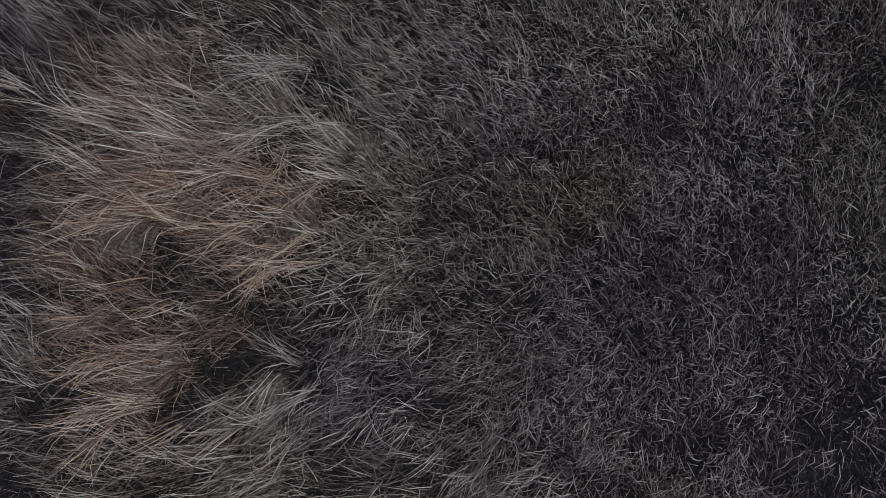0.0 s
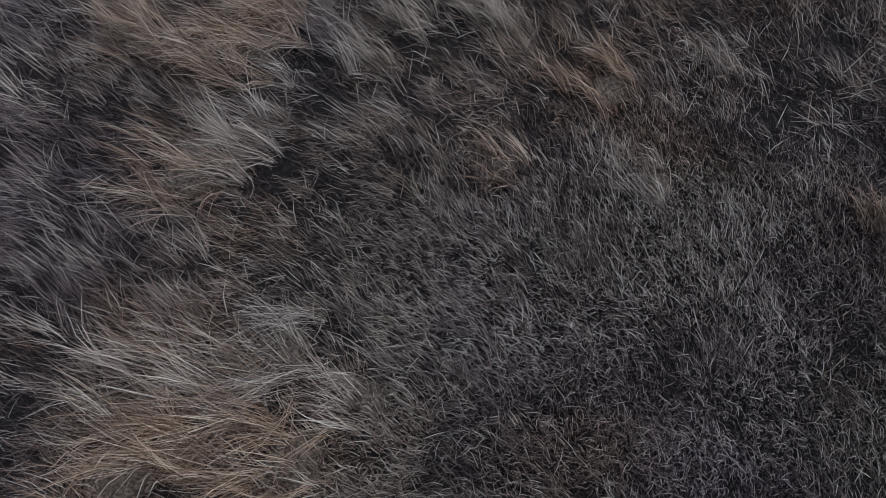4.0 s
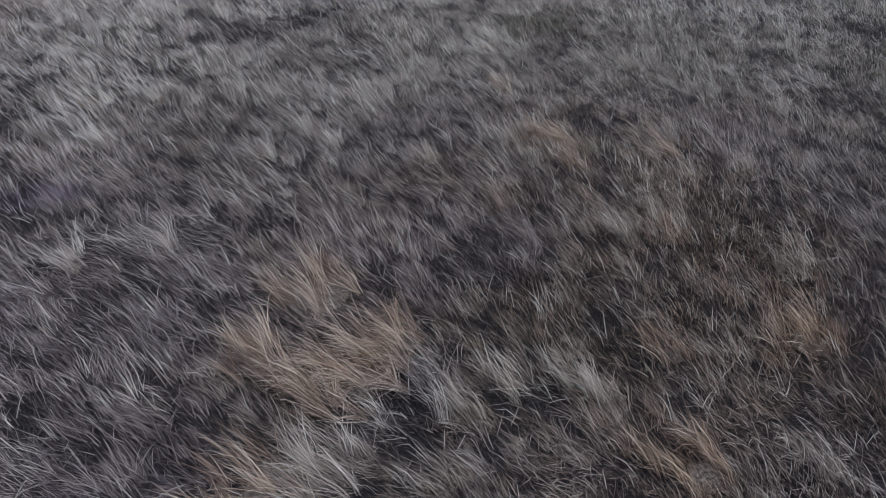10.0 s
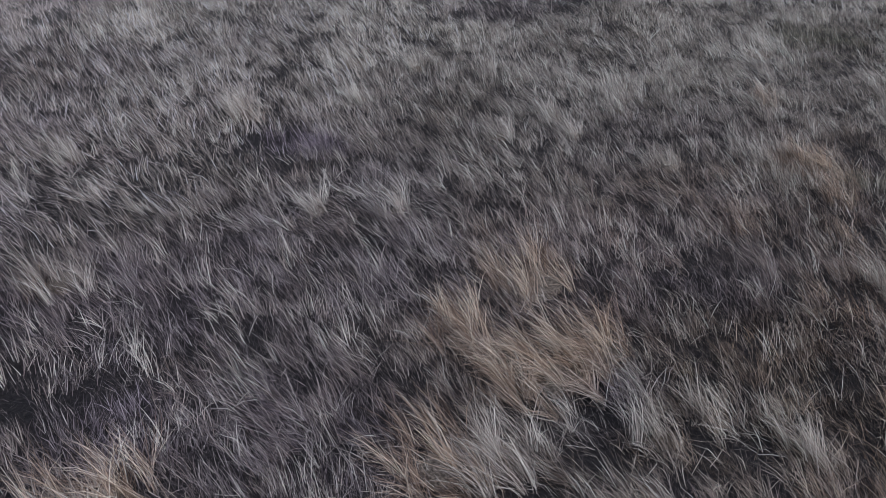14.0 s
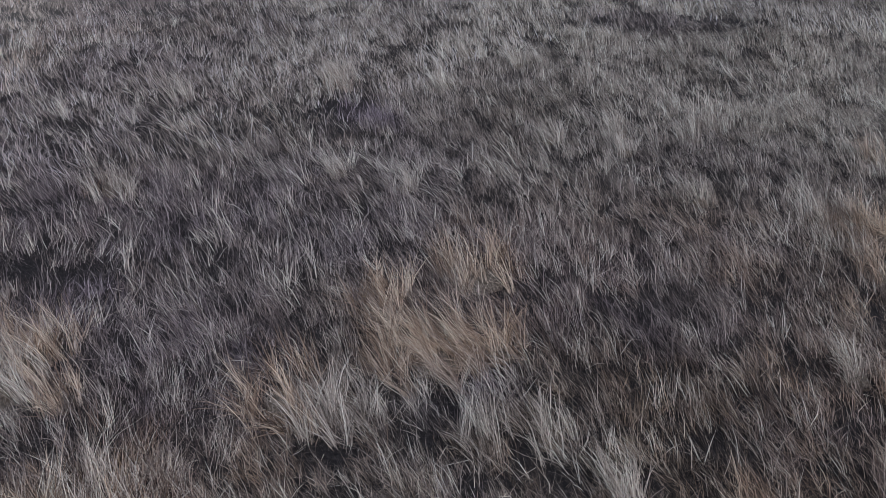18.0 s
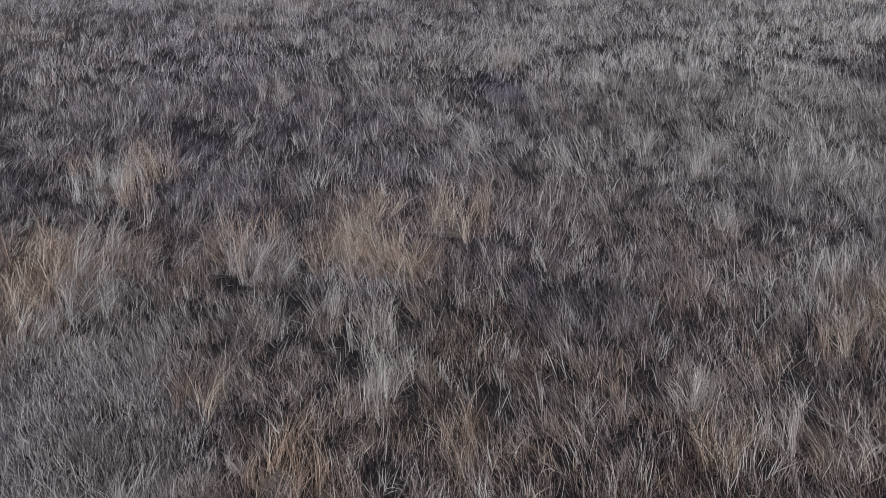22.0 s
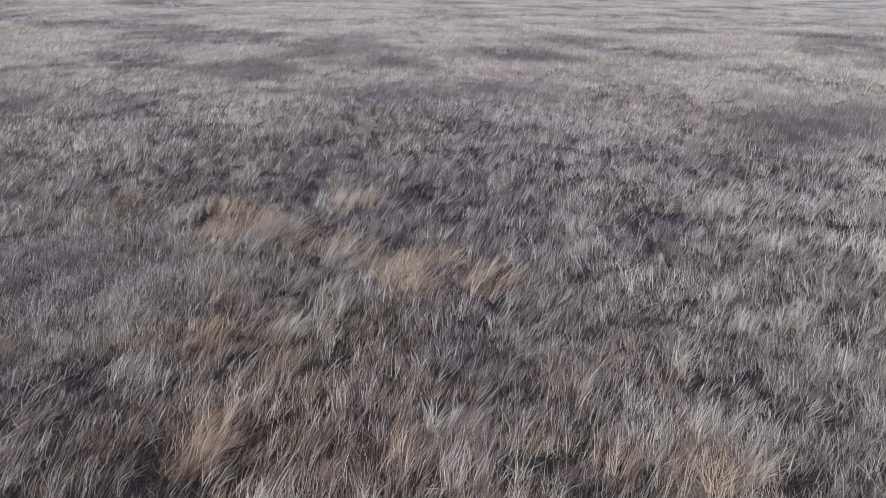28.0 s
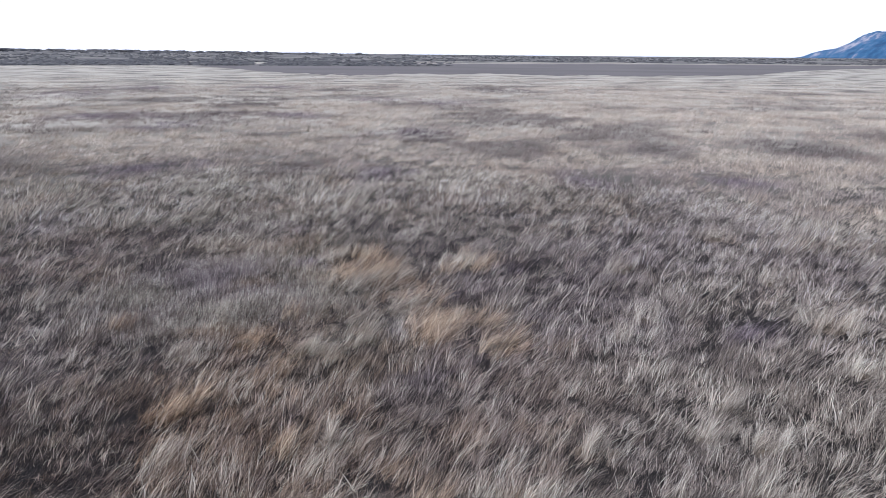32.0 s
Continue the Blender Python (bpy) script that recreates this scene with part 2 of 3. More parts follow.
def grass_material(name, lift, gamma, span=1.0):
    """Dry blades; lift scales the reflectance of the whole growth, painted light and shade included, gamma how rare
    bleached blades are, span how far blades differ.
    """
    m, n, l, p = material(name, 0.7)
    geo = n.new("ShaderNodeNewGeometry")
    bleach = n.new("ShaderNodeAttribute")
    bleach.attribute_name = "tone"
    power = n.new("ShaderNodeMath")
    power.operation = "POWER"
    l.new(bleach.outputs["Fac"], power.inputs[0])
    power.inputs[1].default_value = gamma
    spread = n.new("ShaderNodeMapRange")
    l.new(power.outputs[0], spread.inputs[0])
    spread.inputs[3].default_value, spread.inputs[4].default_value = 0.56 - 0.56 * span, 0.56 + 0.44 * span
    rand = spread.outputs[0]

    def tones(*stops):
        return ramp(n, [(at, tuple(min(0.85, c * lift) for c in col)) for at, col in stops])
    # light end is straw; dark end has the violet of shaded blades painted in
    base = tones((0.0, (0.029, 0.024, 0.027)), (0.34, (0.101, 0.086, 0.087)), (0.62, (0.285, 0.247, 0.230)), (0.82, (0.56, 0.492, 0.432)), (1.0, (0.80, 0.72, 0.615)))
    l.new(rand, base.inputs[0])
    rust = tones((0.0, (0.065, 0.040, 0.026)), (0.45, (0.26, 0.174, 0.112)), (0.8, (0.55, 0.405, 0.28)), (1.0, (0.80, 0.64, 0.47)))
    violet = tones((0.0, (0.05, 0.040, 0.048)), (0.5, (0.16, 0.13, 0.15)), (1.0, (0.46, 0.395, 0.41)))
    pale = tones((0.0, (0.11, 0.094, 0.079)), (0.4, (0.37, 0.324, 0.268)), (0.75, (0.62, 0.552, 0.465)), (1.0, (0.83, 0.76, 0.65)))
    dark = tones((0.0, (0.038, 0.032, 0.031)), (0.6, (0.15, 0.128, 0.120)), (1.0, (0.42, 0.37, 0.345)))
    green = tones((0.0, (0.06, 0.057, 0.04)), (0.5, (0.20, 0.188, 0.13)), (1.0, (0.50, 0.47, 0.36)))
    colour = base.outputs[0]
    for kind, r in zip(KINDS, (rust, violet, pale, dark, green)):
        l.new(rand, r.inputs[0])
        a = n.new("ShaderNodeAttribute")
        a.attribute_name = kind
        colour = mixed(n, l, a.outputs["Fac"], colour, r.outputs[0])
    pos = geo.outputs["Position"]
    streak = noise_tex(n, l, 45.0, 2, pos)
    hue = n.new("ShaderNodeHueSaturation")
    scale = n.new("ShaderNodeMapRange")
    l.new(streak, scale.inputs[0])
    scale.inputs[3].default_value, scale.inputs[4].default_value = 0.75, 1.25
    l.new(scale.outputs[0], hue.inputs["Value"])
    l.new(colour, hue.inputs["Color"])
    l.new(hue.outputs[0], p.inputs["Base Color"])
    thin = n.new("ShaderNodeBsdfTranslucent")
    l.new(hue.outputs[0], thin.inputs["Color"])
    both = n.new("ShaderNodeMixShader")
    both.inputs[0].default_value = 0.15
    l.new(p.outputs[0], both.inputs[1])
    l.new(thin.outputs[0], both.inputs[2])
    l.new(both.outputs[0], n["Material Output"].inputs["Surface"])
    return m


def soil_material():
    m, n, l, p = material("shaded_marsh_soil", 0.9)
    pos = n.new("ShaderNodeNewGeometry").outputs["Position"]
    # near soil, taken almost to black: shade between the blades is in its colour
    shaded_fine = ramp(n, [(0.3, (0.011, 0.010, 0.010)), (0.55, (0.025, 0.022, 0.021)), (0.8, (0.065, 0.057, 0.050))])
    l.new(noise_tex(n, l, 30.0, 6, pos), shaded_fine.inputs[0])
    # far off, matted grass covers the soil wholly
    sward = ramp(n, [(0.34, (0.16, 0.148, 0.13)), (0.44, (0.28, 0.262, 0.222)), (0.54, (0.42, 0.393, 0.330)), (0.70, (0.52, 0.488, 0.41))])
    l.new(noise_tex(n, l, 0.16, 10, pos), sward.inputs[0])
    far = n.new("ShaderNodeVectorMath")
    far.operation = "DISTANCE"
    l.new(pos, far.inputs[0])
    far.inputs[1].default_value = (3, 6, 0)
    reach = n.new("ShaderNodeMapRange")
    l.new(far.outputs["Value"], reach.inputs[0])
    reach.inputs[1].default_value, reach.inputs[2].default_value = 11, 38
    # beyond the flats, scrubland
    scrub = ramp(n, [(0.36, (0.085, 0.087, 0.088)), (0.5, (0.13, 0.128, 0.122)), (0.64, (0.25, 0.235, 0.205))])
    l.new(noise_tex(n, l, 0.02, 6, pos), scrub.inputs[0])
    out = n.new("ShaderNodeMapRange")
    l.new(far.outputs["Value"], out.inputs[0])
    out.inputs[1].default_value, out.inputs[2].default_value = 320, 400
    grassy = mixed(n, l, reach.outputs[0], shaded_fine.outputs[0], sward.outputs[0])
    l.new(mixed(n, l, out.outputs[0], grassy, scrub.outputs[0]), p.inputs["Base Color"])
    bump = n.new("ShaderNodeBump")
    bump.inputs["Distance"].default_value = 0.03
    l.new(noise_tex(n, l, 60.0, 4, pos), bump.inputs["Height"])
    l.new(bump.outputs[0], p.inputs["Normal"])
    return m


def mottled(name, stops, scale, rough=0.9, detail=6):
    m, n, l, p = material(name, rough)
    pos = n.new("ShaderNodeNewGeometry").outputs["Position"]
    r = ramp(n, stops)
    l.new(noise_tex(n, l, scale, detail, pos), r.inputs[0])
    l.new(r.outputs[0], p.inputs["Base Color"])
    return m


# undergrowth: grey litter, its colour also lowered for the shade between blades
GRASS, SHADED_UNDER, SOIL = grass_material("dry_grass", 1.12, 1.08), grass_material("shaded_undergrowth", 0.53, 1.2), soil_material()
SHORT = grass_material("short_sward", 1.26, 1.15)
# same grass beyond the near stretch, colour raised for light on its tips
LIT_MIDDLE, LIT_FAR = grass_material("lit_middle_grass", 1.46, 1.0, 1.0), grass_material("lit_far_grass", 1.30, 1.0, 0.85)
THATCH = mottled("thatch", [(0.35, (0.05, 0.04, 0.03)), (0.5, (0.13, 0.105, 0.08)), (0.65, (0.24, 0.20, 0.155))], 55.0)
MUD = mottled("dark_flat", [(0.3, (0.115, 0.105, 0.103)), (0.7, (0.155, 0.143, 0.138))], 0.03)
SAND = mottled("pale_sand", [(0.3, (0.22, 0.20, 0.17)), (0.7, (0.36, 0.33, 0.28))], 0.05)
BRUSH = mottled("brush", [(0.35, (0.055, 0.058, 0.063)), (0.5, (0.095, 0.097, 0.101)), (0.68, (0.16, 0.157, 0.155))], 0.12)


def mountain_material(name, stops, scale):
    m, n, l, p = material(name, 0.9)
    # along the ridge and down its slope, so that gullies and screes run downhill
    at = n.new("ShaderNodeAttribute")
    at.attribute_name = "slope"
    pos = at.outputs["Vector"]
    rock = ramp(n, stops)
    both = n.new("ShaderNodeMath")
    both.operation = "MULTIPLY_ADD"
    l.new(noise_tex(n, l, scale * 5, 6, pos), both.inputs[0])
    both.inputs[1].default_value = 0.38
    half = n.new("ShaderNodeMath")
    half.operation = "MULTIPLY"
    half.inputs[1].default_value = 0.62
    l.new(noise_tex(n, l, scale, 5, pos), half.inputs[0])
    l.new(half.outputs[0], both.inputs[2])
    l.new(both.outputs[0], rock.inputs[0])
    l.new(rock.outputs[0], p.inputs["Base Color"])
    return m


# the blue and mauve of distance haze are painted into these rock colours
HAZED_ROCK = mountain_material("hazed_mountain_rock", [(0.40, (0.018, 0.075, 0.165)), (0.51, (0.036, 0.128, 0.25)), (0.56, (0.10, 0.165, 0.275)), (0.63, (0.36, 0.36, 0.42))], 0.011)
HAZED_SPUR = mountain_material("hazed_mountain_scree", [(0.40, (0.05, 0.085, 0.19)), (0.47, (0.12, 0.13, 0.22)), (0.53, (0.24, 0.215, 0.28)), (0.62, (0.40, 0.37, 0.42))], 0.014)


def mesh_object(name, verts, faces, mat, smooth=False):
    me = bpy.data.meshes.new(name)
    me.from_pydata([tuple(v) for v in verts], [], [tuple(f) for f in faces])
    me.materials.append(mat)
    if smooth:
        me.polygons.foreach_set("use_smooth", [True] * len(me.polygons))
    me.update()
    return new(name, me)


def rise(x, y):
    """How far the land climbs, slowly, far off in the south."""
    away, deg = np.hypot(x - 6.5, y - 10), np.degrees(np.arctan2(6.5 - x, y - 10)) % 360
    return 8.5 * np.clip((away - 500) / 1500, 0, 1) * np.clip((deg - 126) / 42, 0, 1) * np.clip((235 - deg) / 40, 0, 1)


# ------------------------------------------------------------ the ground, one sheet to the horizon
def ground():
    step = np.concatenate([-np.geomspace(4200, 34, 22), np.arange(-30, 34.01, 0.5), np.geomspace(38, 4200, 22)])
    xs, ys = step + 2.0, step + 6.0
    X, Y = np.meshgrid(xs, ys, indexing="ij")
    Z = lie(X, Y) * np.clip((60 - np.hypot(X - 2, Y - 6)) / 30, 0, 1) + rise(X, Y)
    k = len(ys)
    i, j = np.meshgrid(np.arange(len(xs) - 1), np.arange(k - 1), indexing="ij")
    a = (i * k + j).ravel()
    faces = np.stack([a, a + k, a + k + 1, a + 1], 1).tolist()
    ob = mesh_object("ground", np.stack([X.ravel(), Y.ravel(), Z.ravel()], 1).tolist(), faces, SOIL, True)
    tagged(ob, "flat brown marsh soil under matted dry grass", "ground", kind="structure")


ground()


# ------------------------------------------------------------ blades
def blades(name, x, y, length, way, lean, width, joints, seed, mat, growths, tone):
    """One mesh of blades. lean: how far from upright at the root and at the tip, in radians; joints: pieces along a blade;
    growths: the share of each kind of growth; tone: how bleached each blade is, from 0 to 1."""
    r = np.random.default_rng(seed)
    n = len(x)
    z = lie(x, y) * np.clip((60 - np.hypot(x - 2, y - 6)) / 30, 0, 1) - 0.01
    dx, dy = np.cos(way), np.sin(way)
    turn = way + np.pi / 2 + r.normal(0, 0.6, n)
    wx, wy = np.cos(turn) * width / 2, np.sin(turn) * width / 2
    sway = r.normal(0, 0.24, n)
    px, py, pz = x.copy(), y.copy(), z.copy()
    rows = []
    for k in range(joints + 1):
        f = k / joints
        if k == joints:
            rows.append(np.stack([px, py, pz], 1)[:, None])
        else:
            w = 1 - 0.35 * f
            rows.append(np.stack([np.stack([px - wx * w, py - wy * w, pz], 1), np.stack([px + wx * w, py + wy * w, pz], 1)], 1))
        a = np.clip(lean[0] + (lean[1] - lean[0]) * (k + 0.5) / joints, -0.3, 2.0)
        s = length / joints
        px = px + s * np.sin(a) * (dx - dy * sway * k)
        py = py + s * np.sin(a) * (dy + dx * sway * k)
        pz = np.maximum(pz + s * np.cos(a), z + 0.015)
    v = np.concatenate(rows, 1)
    per = v.shape[1]
    base = (np.arange(n) * per)[:, None]
    quads = [[2 * k, 2 * k + 1, 2 * k + 3, 2 * k + 2] for k in range(joints - 1)]
    last = 2 * (joints - 1)
    loop = np.concatenate([base + q for q in quads] + [base + [last, last + 1, last + 2]], 1)
    sizes = np.array([4] * (joints - 1) + [3])
    starts = (np.cumsum(sizes) - sizes)[None] + (np.arange(n) * sizes.sum())[:, None]
    me = bpy.data.meshes.new(name)
    me.vertices.add(n * per)
    me.vertices.foreach_set("co", v.astype(np.float32).ravel())
    me.loops.add(loop.size)
    me.loops.foreach_set("vertex_index", loop.astype(np.int32).ravel())
    me.polygons.add(n * joints)
    me.polygons.foreach_set("loop_start", starts.astype(np.int32).ravel())
    me.update(calc_edges=True)
    for kind, value in (*growths.items(), ("tone", np.clip(tone, 0, 1))):
        at = me.attributes.new(kind, "FLOAT", "POINT")
        at.data.foreach_set("value", np.repeat(value, per).astype(np.float32))
    me.materials.append(mat)
    return new(name, me)


def to_core(x, y):
    """Distance from the middle of the stretch of meadow that lies nearest to the viewer."""
    best = np.full(np.shape(x), 1e9)
    for (ax, ay), (bx, by) in zip(CORE, CORE[1:]):
        ux, uy = bx - ax, by - ay
        f = np.clip(((x - ax) * ux + (y - ay) * uy) / (ux * ux + uy * uy), 0, 1)
        best = np.minimum(best, np.hypot(x - ax - f * ux, y - ay - f * uy))
    return best


def sector(x, y, ox, oy, right, left):
    """Whether a place lies between two bearings, counted leftward from north, as seen from ox, oy."""
    b = np.degrees(np.arctan2(-(x - ox), y - oy)) % 360
    return ((b - right) % 360) < (left - right) % 360


def open_ground(x, y):
    """The meadow that the viewer looks out over; the rest is thinner."""
    first = (np.hypot(x, y - 0.8) < 3.6) | (sector(x, y, 0, -3, -48, 70) & (np.hypot(x, y) < 27))
    return first | (sector(x, y, 8.5, 6, 30, 184) & (np.hypot(x - 8.5, y - 6) < 32)) | sector(x, y, 8.5, 6, 58, 184)


def shortness(x, y):
    """Where the sward stays short, on the eastern side of the first stretch."""
    return np.clip(1.5 - 1.15 * np.hypot((x - 1.55) / 1.75, (y - 0.7) / 1.9) + 0.7 * (N4(x, y, 0.6) - 0.5), 0, 1)


def flow(x, y):
    """The way the grass lies, swinging about the wind's direction from place to place."""
    return LEAN + 1.2 * (lumps(N3, x, y, 1.5) - 0.5) + 1.2 * (N2(x, y, 0.4) - 0.5)


def meadow(name, near, far, density, clump, spread, width, length, joints, seed, layer="grass", rest=False):
    """Grass between two distances from the core; density in locks to the square metre, each of so many blades that lie one way.
    Layers: mat, the low matted growth; grass; stalk, long bleached stalks."""
    r = np.random.default_rng(seed)
    reach = far + 1
    x0, x1, y0, y1 = -reach, reach + 3, -reach, reach + 9
    n = int((x1 - x0) * (y1 - y0) * density)
    cx, cy = r.uniform(x0, x1, n), r.uniform(y0, y1, n)
    d = to_core(cx, cy)
    fade = np.clip((138 - d) / 70, 0, 1)
    keep = (d >= near) & (d < far) & (open_ground(cx, cy) != rest) & (r.random(n) < fade)
    short = shortness(cx, cy)
    if layer == "stalk":
        keep &= r.random(n) < (0.35 + 1.5 * np.clip(lumps(N5, cx, cy, 0.9) - 0.38, 0, 1)) * (1 - 0.25 * short)
    cx, cy, d, short = cx[keep], cy[keep], d[keep], short[keep]
    n = len(cx)
    mat_layer, stalk = layer == "mat", layer == "stalk"
    c_way = flow(cx, cy) + r.normal(0, 0.55 if mat_layer else 0.30, n) * (1 + 1.4 * short)
    tall = lumps(N5, cx, cy, 0.75)
    c_len = length * (0.70 + 0.6 * tall) * r.uniform(0.75, 1.25, n) * (1 - 0.58 * short)
    c_low = 0.30 + 0.66 * lumps(N4, cx, cy, 0.8) + r.normal(0, 0.12, n) - 0.35 * short
    # the 0.035 brightens grass farther off, painting in its lit tips
    c_tone = 0.385 + 0.20 * (tall - 0.5) + 0.20 * (N6(cx, cy, 0.27) - 0.5) + r.normal(0, 0.08, n) + (0.31 if stalk else 0.035 if 3 < near < 12 else 0.0)
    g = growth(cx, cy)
    # single locks that have turned rusty or violet
    g["rust"] = np.clip(g["rust"] + 0.6 * r.random(n) ** 3, 0, 1)
    g["violet"] = np.clip(g["violet"] + 0.5 * r.random(n) ** 3, 0, 1)
    if stalk:
        g = {k: g[k] * 0.45 + (0.5 if k == "pale" else 0) for k in KINDS}
    m = clump
    x = np.repeat(cx, m) + r.normal(0, spread, n * m)
    y = np.repeat(cy, m) + r.normal(0, spread, n * m)
    way = np.repeat(c_way, m) + r.normal(0, 0.6 if mat_layer else 0.36, n * m)
    wild = r.random(n * m) < (0.35 if mat_layer else 0.16 if near < 6 else 0.10)
    way[wild] += r.uniform(-2.4, 2.4, wild.sum())
    ln = np.repeat(c_len, m) * r.uniform(0.55, 1.2, n * m)
    low = np.clip(np.repeat(c_low, m) + r.normal(0, 0.16, n * m), 0.02, 1.2)
    tip = np.clip(low + r.uniform(0.15, 0.85, n * m), 0.1, 1.72)
    w = width * r.uniform(0.65, 1.35, n * m)
    tone = np.repeat(c_tone, m) + r.normal(0, 0.32 if near < 13 else 0.24 if near < 22 else 0.16, n * m)
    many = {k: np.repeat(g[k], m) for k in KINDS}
    mat = SHADED_UNDER if mat_layer else GRASS if near < 6 else LIT_MIDDLE if near < 12 else LIT_FAR
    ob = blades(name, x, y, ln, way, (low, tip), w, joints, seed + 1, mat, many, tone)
    if mat_layer:
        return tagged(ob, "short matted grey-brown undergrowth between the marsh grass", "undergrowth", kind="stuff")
    if stalk:
        return tagged(ob, "pale straw stalks rising out of the grass", "grass", kind="stuff")
    return tagged(ob, "wind-laid dry marsh grass in tan, grey and violet-brown", "grass", kind="stuff")


def short_sward():
    """Short dense grass on the eastern side of the first stretch."""
    r = np.random.default_rng(90)
    n = 9500
    cx, cy = r.uniform(-1.2, 4.6, n), r.uniform(-2.2, 3.6, n)
    keep = r.random(n) < shortness(cx, cy) * 1.3
    cx, cy = cx[keep], cy[keep]
    m, g = 20, growth(cx, cy)
    n = len(cx) * m
    x, y = np.repeat(cx, m) + r.normal(0, 0.055, n), np.repeat(cy, m) + r.normal(0, 0.055, n)
    way = np.repeat(flow(cx, cy) + r.normal(0, 0.6, len(cx)), m) + r.normal(0, 0.45, n)
    low = np.clip(r.normal(0.40, 0.22, n), 0.02, 1.0)
    tone = np.repeat(0.5 + 0.5 * (lumps(N6, cx, cy, 0.4) - 0.5) + r.normal(0, 0.08, len(cx)), m) + r.normal(0, 0.27, n)
    ob = blades("short_grass", x, y, r.uniform(0.05, 0.18, n), way, (low, low + r.uniform(0.2, 0.9, n)), 0.0045 * r.uniform(0.6, 1.4, n), 2, 91, SHORT, {k: np.repeat(g[k], m) for k in KINDS}, tone)
    tagged(ob, "short dense grey-brown grass", "grass", kind="stuff")


short_sward()
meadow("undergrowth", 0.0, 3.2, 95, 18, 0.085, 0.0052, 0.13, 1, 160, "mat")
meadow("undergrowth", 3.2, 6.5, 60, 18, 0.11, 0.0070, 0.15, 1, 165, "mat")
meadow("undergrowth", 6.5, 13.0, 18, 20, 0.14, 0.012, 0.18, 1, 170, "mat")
meadow("marsh_grass", 0.0, 3.2, 54, 30, 0.055, 0.0046, 0.185, 2, 100)
meadow("marsh_grass", 3.2, 6.5, 38, 26, 0.065, 0.0056, 0.195, 2, 110)
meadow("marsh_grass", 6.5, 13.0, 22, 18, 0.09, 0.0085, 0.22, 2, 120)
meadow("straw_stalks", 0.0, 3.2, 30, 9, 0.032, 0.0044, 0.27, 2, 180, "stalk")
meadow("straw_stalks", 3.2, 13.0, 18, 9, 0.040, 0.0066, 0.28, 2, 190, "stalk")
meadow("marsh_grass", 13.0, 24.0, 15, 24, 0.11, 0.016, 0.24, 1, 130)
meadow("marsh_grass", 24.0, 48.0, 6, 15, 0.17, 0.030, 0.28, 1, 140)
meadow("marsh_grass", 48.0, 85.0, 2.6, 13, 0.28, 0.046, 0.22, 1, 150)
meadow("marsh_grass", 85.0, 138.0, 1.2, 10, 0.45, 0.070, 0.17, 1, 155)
meadow("marsh_grass", 0.0, 14.0, 14, 22, 0.12, 0.013, 0.30, 1, 156, rest=True)
meadow("marsh_grass", 14.0, 40.0, 2.2, 16, 0.25, 0.028, 0.32, 1, 158, rest=True)


# ------------------------------------------------------------ tussocks that stand out of the sward
def tussock(x, y, radius, length, kind, count, turn=0.0, low=0.55, label=""):
    """A clump of long blades on a low crown of dead thatch, combed one way by the wind."""
    seed = int(abs(x * 131 + y * 977) * 10)
    r = np.random.default_rng(seed)
    foot = tagged(new("grass_tussock"), label, "tussock", "tussocks in the meadow")
    z = float(lie(np.array(x), np.array(y)))
    foot.location = (x, y, z)
    # crown
    bm = bmesh.new()
    bmesh.ops.create_icosphere(bm, subdivisions=3, radius=1.0)
    for v in bm.verts:
        k = 1 + 0.25 * noise.noise(v.co * 2.3 + Vector((x, y, 0)))
        v.co = Vector((v.co.x * radius * 0.6 * k, v.co.y * radius * 0.6 * k, max(v.co.z * 0.06 * k, -0.03)))
    me = bpy.data.meshes.new("thatch_crown")
    bm.to_mesh(me)
    bm.free()
    me.materials.append(THATCH)
    crown = new("thatch_crown", me)
    crown.parent = foot
    # blades in locks
    count = int(count * 0.6)
    locks = max(6, count // 18)
    a, q = r.uniform(0, 2 * np.pi, locks), radius * 1.35 * r.random(locks) ** 0.6
    lx, ly = x + q * np.cos(a), y + q * np.sin(a)
    lw = LEAN + radians(turn) + r.normal(0, 0.45, locks)
    pick = r.integers(0, locks, count)
    bx, by = lx[pick] + r.normal(0, 0.024, count), ly[pick] + r.normal(0, 0.024, count)
    way = lw[pick] + r.normal(0, 0.16, count)
    lo = np.clip(low + r.normal(0, 0.18, count), 0.05, 1.2)
    tip = np.clip(lo + r.uniform(0.4, 1.0, count), 0.2, 1.72)
    share = 0.68 if kind == "rust" else 0.45
    g = growth(bx, by)
    g = {k: g[k] * (1 - share) + (share if k == kind else 0) for k in KINDS}
    lock_tone = r.normal(0.58, 0.17, locks)
    ob = blades("foliage", bx, by, length * r.uniform(0.55, 1.25, count), way, (lo, tip), 0.0042 * r.uniform(0.6, 1.4, count), 3, seed + 1, GRASS, g, lock_tone[pick] + r.normal(0, 0.28, count))
    ob.parent = foot
    ob.matrix_parent_inverse = Matrix.Translation(foot.location).inverted()
    return foot


RUSTY = "rust-brown tussock of long grass combed over by wind"
STRAW = "pale straw-coloured tussock of long grass laid flat"
tussock(-1.25, 1.6, 0.28, 0.50, "pale", 620, -10, 0.8, STRAW)
tussock(-0.95, 1.4, 0.30, 0.50, "rust", 700, 5, 0.85, RUSTY)
tussock(-0.55, 1.65, 0.26, 0.44, "pale", 560, 0, 0.8, STRAW)
tussock(-0.1, 1.2, 0.16, 0.40, "pale", 240, -10, 0.75, STRAW)
tussock(-1.55, 1.2, 0.30, 0.45, "rust", 320, 15, 0.7, RUSTY)
tussock(-0.6, 1, 0.28, 0.45, "rust", 520, 20, 0.8, RUSTY)
